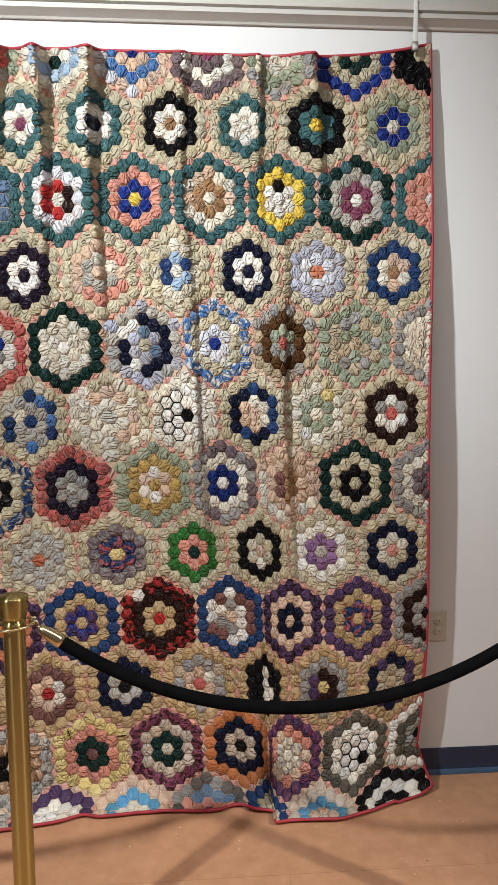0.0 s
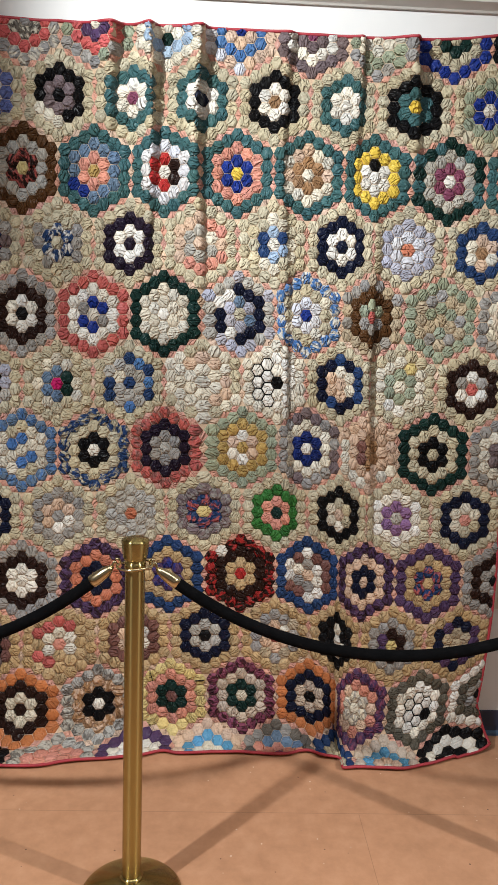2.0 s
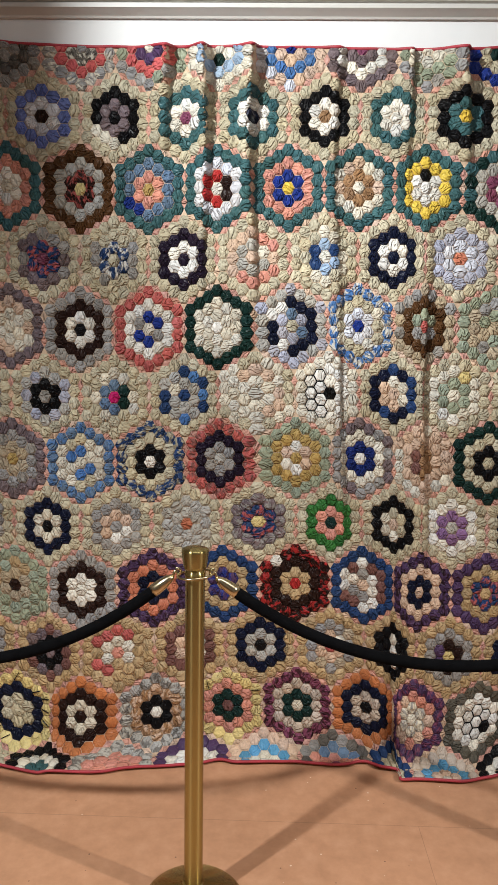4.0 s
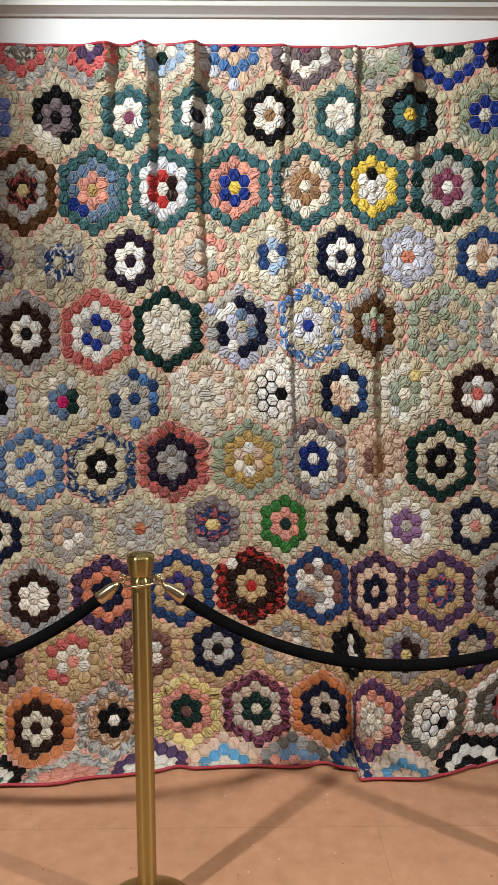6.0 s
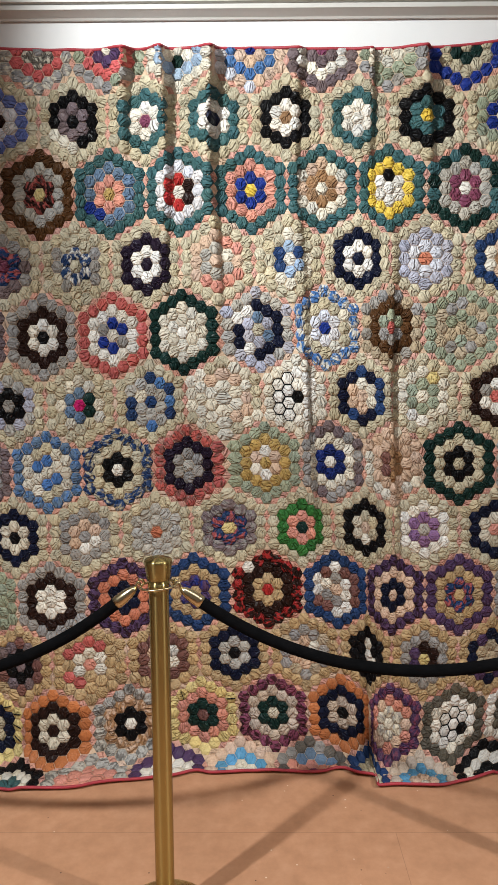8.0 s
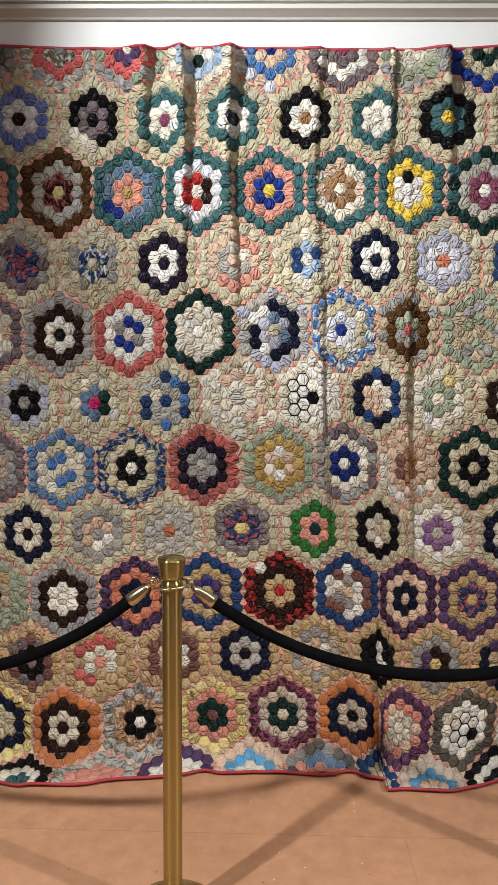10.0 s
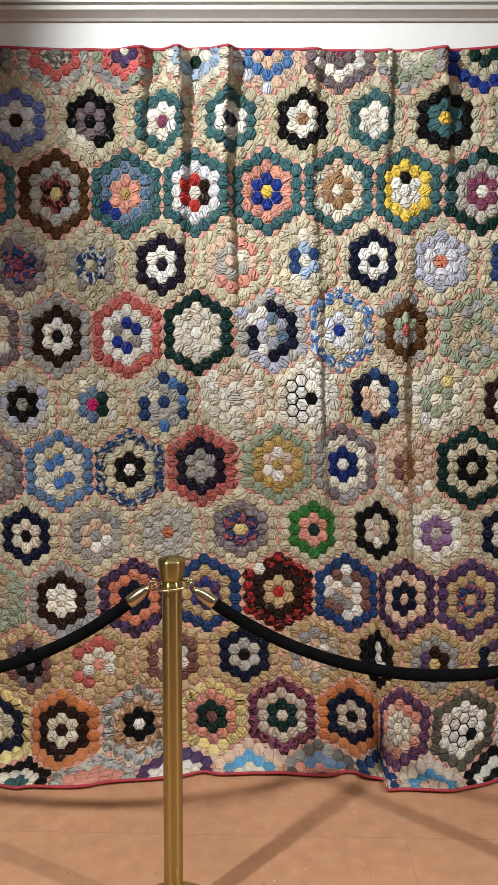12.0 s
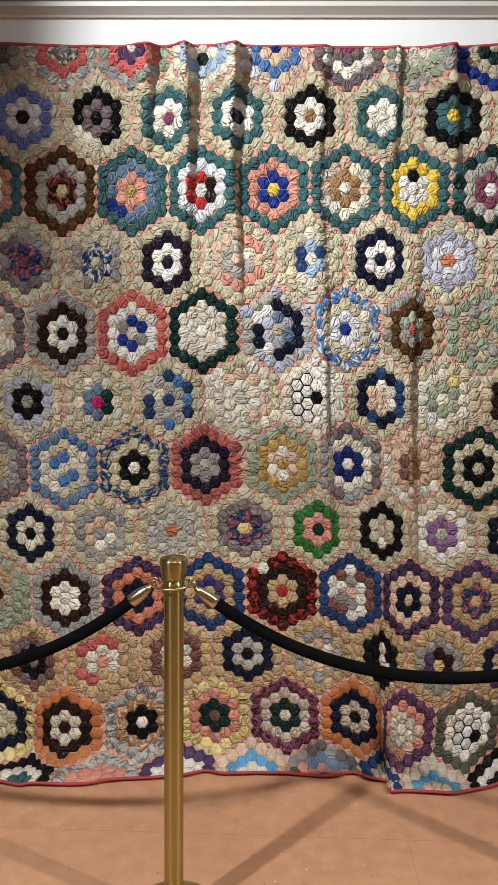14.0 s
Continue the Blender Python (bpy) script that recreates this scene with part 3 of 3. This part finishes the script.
HEX_RINGS = [(1.0, -0.22), (0.90, 0.42), (0.62, 0.88)]
SINGLE = {(r, k) for r in (3, 4, 5) for k in (3, 4)} | {(6, 4), (6, 5)}
rest, seams = Patches(), Patches()
for row in range(12):
    table = {}
    for entry in BLOCKS[row].split():
        k, codes = entry.split(":")
        table[int(k)] = codes.split(",")
    for k, codes in table.items():
        bx, by = -(k + (0.5 if row % 2 else 0.0)) * D, row * RP
        for q in range(-3, 4):
            for r in range(-3, 4):
                ring = max(abs(q), abs(r), abs(q + r))
                if ring > 3:
                    continue
                cx, cy = bx + 1.5 * S * q, by + math.sqrt(3) * S * (r + q / 2)
                if not inside(cx, cy, 0.004):
                    continue
                colour, pc, st = silk(ODD_PATCHES.get((row, k, q, r), codes[ring]), r if abs(q) == ring else q)
                dark_seam = (row, k) == (10, 1) and ring < 2 or (row, k) == (5, 3) and ring < 3 and q < 0
                outline = clipped(hexagon(cx, cy, S * (0.94 if dark_seam else 1.0 if max(colour) < 0.2 else 0.972), 2))
                if dark_seam:
                    seams.piece(hexagon(cx, cy, S * 1.02, 1), (cx, cy), PALETTE["bk"], (0, 0, 0), 0, 0.0012, [(1.0, 0.9), (0.8, 1.0)])
                if row == 10 and codes[ring] == "py" and rng.random() < 0.45:
                    a, l = math.atan2(cy - by, cx - bx) + 0.5, 0.019
                    dx, dy = math.cos(a), math.sin(a)
                    bar = [(cx + dx * l * m - dy * 0.0014 * n, cy + dy * l * m + dx * 0.0014 * n) for m, n in ((-1, -1), (1, -1), (1, 1), (-1, 1))]
                    seams.piece(bar, (cx, cy), PALETTE["bk"], (0, 0, 0), 0, 0.0125, [(1.0, 0.6), (0.7, 1.0)])
                plump = 0.0060 * rng.uniform(0.7, 1.3)
                pucker = rng.uniform(0.65, 1.15) * (0.4 if cy > 10.45 * RP or codes[ring] == "rust" else 1.0)
                if (row, k) in SINGLE:
                    one = Patches()
                    one.piece(outline, (cx, cy), colour, pc, st, plump, HEX_RINGS, pucker)
                    settle(one.make("patch", quilt))
                else:
                    rest.piece(outline, (min(max(cx, -BLOCKS_WIDE * D), 0), min(max(cy, 0), ROWS_HIGH * RP)), colour, pc, st, plump, HEX_RINGS, pucker)
tagged(settle(rest.make("patchwork", quilt)), "puckered silk hexagon patches in many colours", kind="stuff")

tagged(settle(seams.make("stitching", quilt)), "black silk stitching between pale patches", kind="stuff")

# salmon diamonds between the blocks
gaps = Patches()
for row in range(12):
    for k in range(-1, 10):
        bx, by = -(k + (0.5 if row % 2 else 0.0)) * D, row * RP
        for side in range(3):
            ang = math.pi / 3 * side
            ca, sa = math.cos(ang), math.sin(ang)
            for j in (-1, 0, 1):
                shape = [(5.5 * S, (j - 0.5) * math.sqrt(3) * S), (6 * S, j * math.sqrt(3) * S), (5.5 * S, (j + 0.5) * math.sqrt(3) * S), (5 * S, j * math.sqrt(3) * S)]
                world_shape = [(bx + x * ca - y * sa, by + x * sa + y * ca) for x, y in shape]
                mid = (sum(p[0] for p in world_shape) / 4, sum(p[1] for p in world_shape) / 4)
                if inside(*mid, -0.002):
                    colour, pc, st = silk(rng.choice(("sa", "sa", "sa", "sa", "ip")))
                    gaps.piece(clipped(world_shape), mid, colour, pc, st, 0.0022, [(1.0, -0.6), (0.7, 0.5)])
tagged(settle(gaps.make("sashing", quilt)), "small salmon-pink silk diamonds between the blocks", kind="stuff")

# a frayed piece at the edge, where the silk has split
torn = Patches()
outline = []
for i in range(26):
    a, ragged = 2 * math.pi * i / 26, rng.uniform(0.62, 1.12)
    outline.append((min(-0.001, -0.050 + 0.042 * ragged * math.cos(a)), 4.0 * RP + 0.088 * ragged * math.sin(a)))
torn.piece(outline, (-0.050, 4.0 * RP), (0.70, 0.62, 0.50), PALETTE["ip"], 0.5, 0.011, [(1.0, 0.15), (0.85, 0.75), (0.5, 0.85)], 1.1)
tagged(settle(torn.make("frayed_patch", quilt)), "frayed cream silk with its torn edge curling")

# backing sheet, with a little thickness
back = Patches()
NU, NV = 240, 200
sheet = []
for off in (-0.0014, -0.0055):
    for j in range(NV + 1):
        for i in range(NU + 1):
            sheet.append((-BLOCKS_WIDE * i / NU, ROWS_HIGH * j / NV, off))
back.verts = [draped(u, v, o) for u, v, o in sheet]
half = (NU + 1) * (NV + 1)
for j in range(NV):
    for i in range(NU):
        a = j * (NU + 1) + i
        back.faces.append((a, a + NU + 1, a + NU + 2, a + 1))
        back.faces.append((half + a, half + a + 1, half + a + NU + 2, half + a + NU + 1))
for f in back.faces:
    for i in f:
        u, v, _ = sheet[i]
        back.uv.append((u * D, v * RP))
        back.paint.append((0.58, 0.43, 0.31, 1))
        back.prints.append((0, 0, 0, 1))
        back.weave.append((0.3, 0, 0.1, 1))
tagged(settle(back.make("backing", quilt)), "pale seams and backing between the patches")

RED = plain("crimson_binding", (0.36, 0.030, 0.045), 0.6, grain=300, vary=0.25, bumps=0.4, depth=0.001)


def binding(points):
    bm = bmesh.new()
    tube(bm, points, 0.0055, 8)
    return settle(part("binding", bm, RED, quilt, "narrow crimson cloth binding"))


binding([draped(-BLOCKS_WIDE * i / 300, 0.0, 0.001) for i in range(301)])
binding([draped(-BLOCKS_WIDE * i / 300, ROWS_HIGH, 0.001) for i in range(301)])
binding([draped(0.0, ROWS_HIGH * i / 240, 0.001) for i in range(241)])
binding([draped(-BLOCKS_WIDE, ROWS_HIGH * i / 240, 0.001) for i in range(241)])


# ---------------------------------------------------------------- rope barrier
POST = (-0.486, 1.70)


def stanchion():
    post = empty("stanchion", (0, 0, 0))
    base = [(0.0, 0.0), (0.132, 0.0), (0.141, 0.003), (0.142, 0.009), (0.135, 0.016), (0.116, 0.027), (0.092, 0.038), (0.066, 0.048), (0.044, 0.056), (0.031, 0.060), (0.0, 0.0605)]
    part("base", lathe(bmesh.new(), base, steps=72), BRASS, post, "polished brass domed base")
    part("collar", lathe(bmesh.new(), [(0.0255, 0.0605), (0.031, 0.0605), (0.032, 0.064), (0.030, 0.068), (0.0262, 0.070)]), BRASS, post)
    part("pole", lathe(bmesh.new(), [(0.0260, 0.058), (0.0260, 0.955)], steps=56), BRASS, post, "brushed brass pole")
    part("neck", lathe(bmesh.new(), [(0.0260, 0.955), (0.0280, 0.958), (0.0280, 0.972), (0.0250, 0.975), (0.0250, 0.980)]), BRASS, post)
    cap = [(0.0250, 0.980), (0.0295, 0.982), (0.0320, 0.990), (0.0362, 1.028), (0.0364, 1.032), (0.0350, 1.0345), (0.024, 1.0385), (0.012, 1.0405), (0.0, 1.041)]
    part("cap", lathe(bmesh.new(), cap, steps=56), BRASS, post, "flared brass cap with a shallow domed top")
    bm = bmesh.new()
    n = 48
    tube(bm, [(0.047 * math.cos(2 * math.pi * i / n), 0.042 * math.sin(2 * math.pi * i / n), 0.964 + 0.004 * math.cos(2 * math.pi * i / n)) for i in range(n)], 0.0032, 8, closed=True)
    part("ring", bm, PALE_BRASS, post, "thin pale brass ring round the neck")
    return tagged(post, "polished brass rope stanchion with domed base", "stanchion", group="rope barrier posts")


first = stanchion()
first.location = (POST[0], POST[1], 0)
GAP = 1.40
copy_thing(first, pose(POST[0] + GAP, POST[1], 0))
copy_thing(first, pose(POST[0] - GAP, POST[1], 0))


def rope(x0, x1, low):
    """A velvet rope from post to post with its end fittings."""
    ob = empty("barrier_rope", (0, 0, 0))
    xa, xb = x0 + 0.102, x1 - 0.102
    mid, za = (xa + xb) / 2, 0.924
    half_w = (xb - xa) / 2

    def sag(x):
        t = (x - mid) / half_w
        k = 1.1
        return low + (za - low) * (math.cosh(k * t) - 1) / (math.cosh(k) - 1)

    pts = [(xa + (xb - xa) * i / 60, POST[1], sag(xa + (xb - xa) * i / 60)) for i in range(61)]
    part("rope", tube(bmesh.new(), pts, 0.0160, 18), VELVET, ob, "black velvet rope")
    for sign, xe, post_x in ((1, xa, x0), (-1, xb, x1)):
        slope = (sag(xa + 0.02) - sag(xa)) / 0.02
        d = Vector((sign, 0, slope)).normalized()
        tip = Vector((xe, POST[1], za))
        line = [tip + d * s for s in (0.012, 0.0, -0.012, -0.030, -0.045, -0.056)]
        ferrule = part("ferrule", tube(bmesh.new(), line, [0.0172, 0.0172, 0.0165, 0.0145, 0.0105, 0.0052], 18), PALE_BRASS, ob, "pale brass rope end")
        start = tip - d * 0.054
        hook = Vector((post_x + sign * 0.048, POST[1], 0.966))
        bend = [start + (hook - start) * f + Vector((0, 0, 0.010 * math.sin(math.pi * f))) for f in [i / 8 for i in range(9)]]
        curl = [hook + Vector((-sign * 0.009 * math.sin(a), 0, 0.009 - 0.009 * math.cos(a) - 0.004)) for a in [math.pi * i / 6 for i in range(1, 8)]]
        part("hook", tube(bmesh.new(), bend + curl, 0.0038, 8), PALE_BRASS, ferrule, "small brass snap hook")
    return tagged(ob, "black velvet barrier rope with brass ends hung between stanchions", "rope", group="barrier ropes")


rope(POST[0], POST[0] + GAP, 0.727)
rope(POST[0] - GAP, POST[0], 0.700)


# ---------------------------------------------------------------- wall fittings
def outlet(x, z):
    ob = empty("wall_outlet", (x, WALL_Y, z))
    part("cover_plate", box(bmesh.new(), (-0.036, -0.006, -0.058), (0.036, -0.0005, 0.058), 0.002), IVORY, ob, smooth=False)
    for s in (-1, 1):
        face = part("socket", lathe(bmesh.new(), [(0.0, 0.0025), (0.015, 0.0025), (0.0165, 0.001), (0.0165, -0.001)], steps=28), IVORY, ob)
        face.matrix_parent_inverse = Matrix()
        face.matrix_basis = pose(0, -0.0062, s * 0.0195, 90)
        for dx in (-0.006, 0.006):
            slot = part("slot", box(bmesh.new(), (dx - 0.001, -0.0095, s * 0.0195 - 0.003), (dx + 0.001, -0.0085, s * 0.0195 + 0.005)), DARK, face, smooth=False)
            slot.matrix_parent_inverse = face.matrix_basis.inverted()
    return tagged(ob, "ivory plastic wall outlet beside the quilt", "outlet")


outlet(0.852, 0.592)


def hanger(x):
    """Strap from the picture rail down to the quilt's corner."""
    ob = empty("quilt_hanger", (x, WALL_Y - 0.058, 2.66))
    bm = bmesh.new()
    box(bm, (-0.007, -0.004, -0.02), (0.007, 0.002, 0.13), 0.0015)
    part("strap", bm, WHITE_STRAP, ob, "white strap")
    part("clip", box(bmesh.new(), (-0.010, -0.006, -0.035), (0.010, 0.010, -0.005), 0.002), GREY_METAL, ob, "grey metal clip")
    return tagged(ob, "white strap hanger with a metal clip on the picture rail", "hanger")


hanger(0.708)
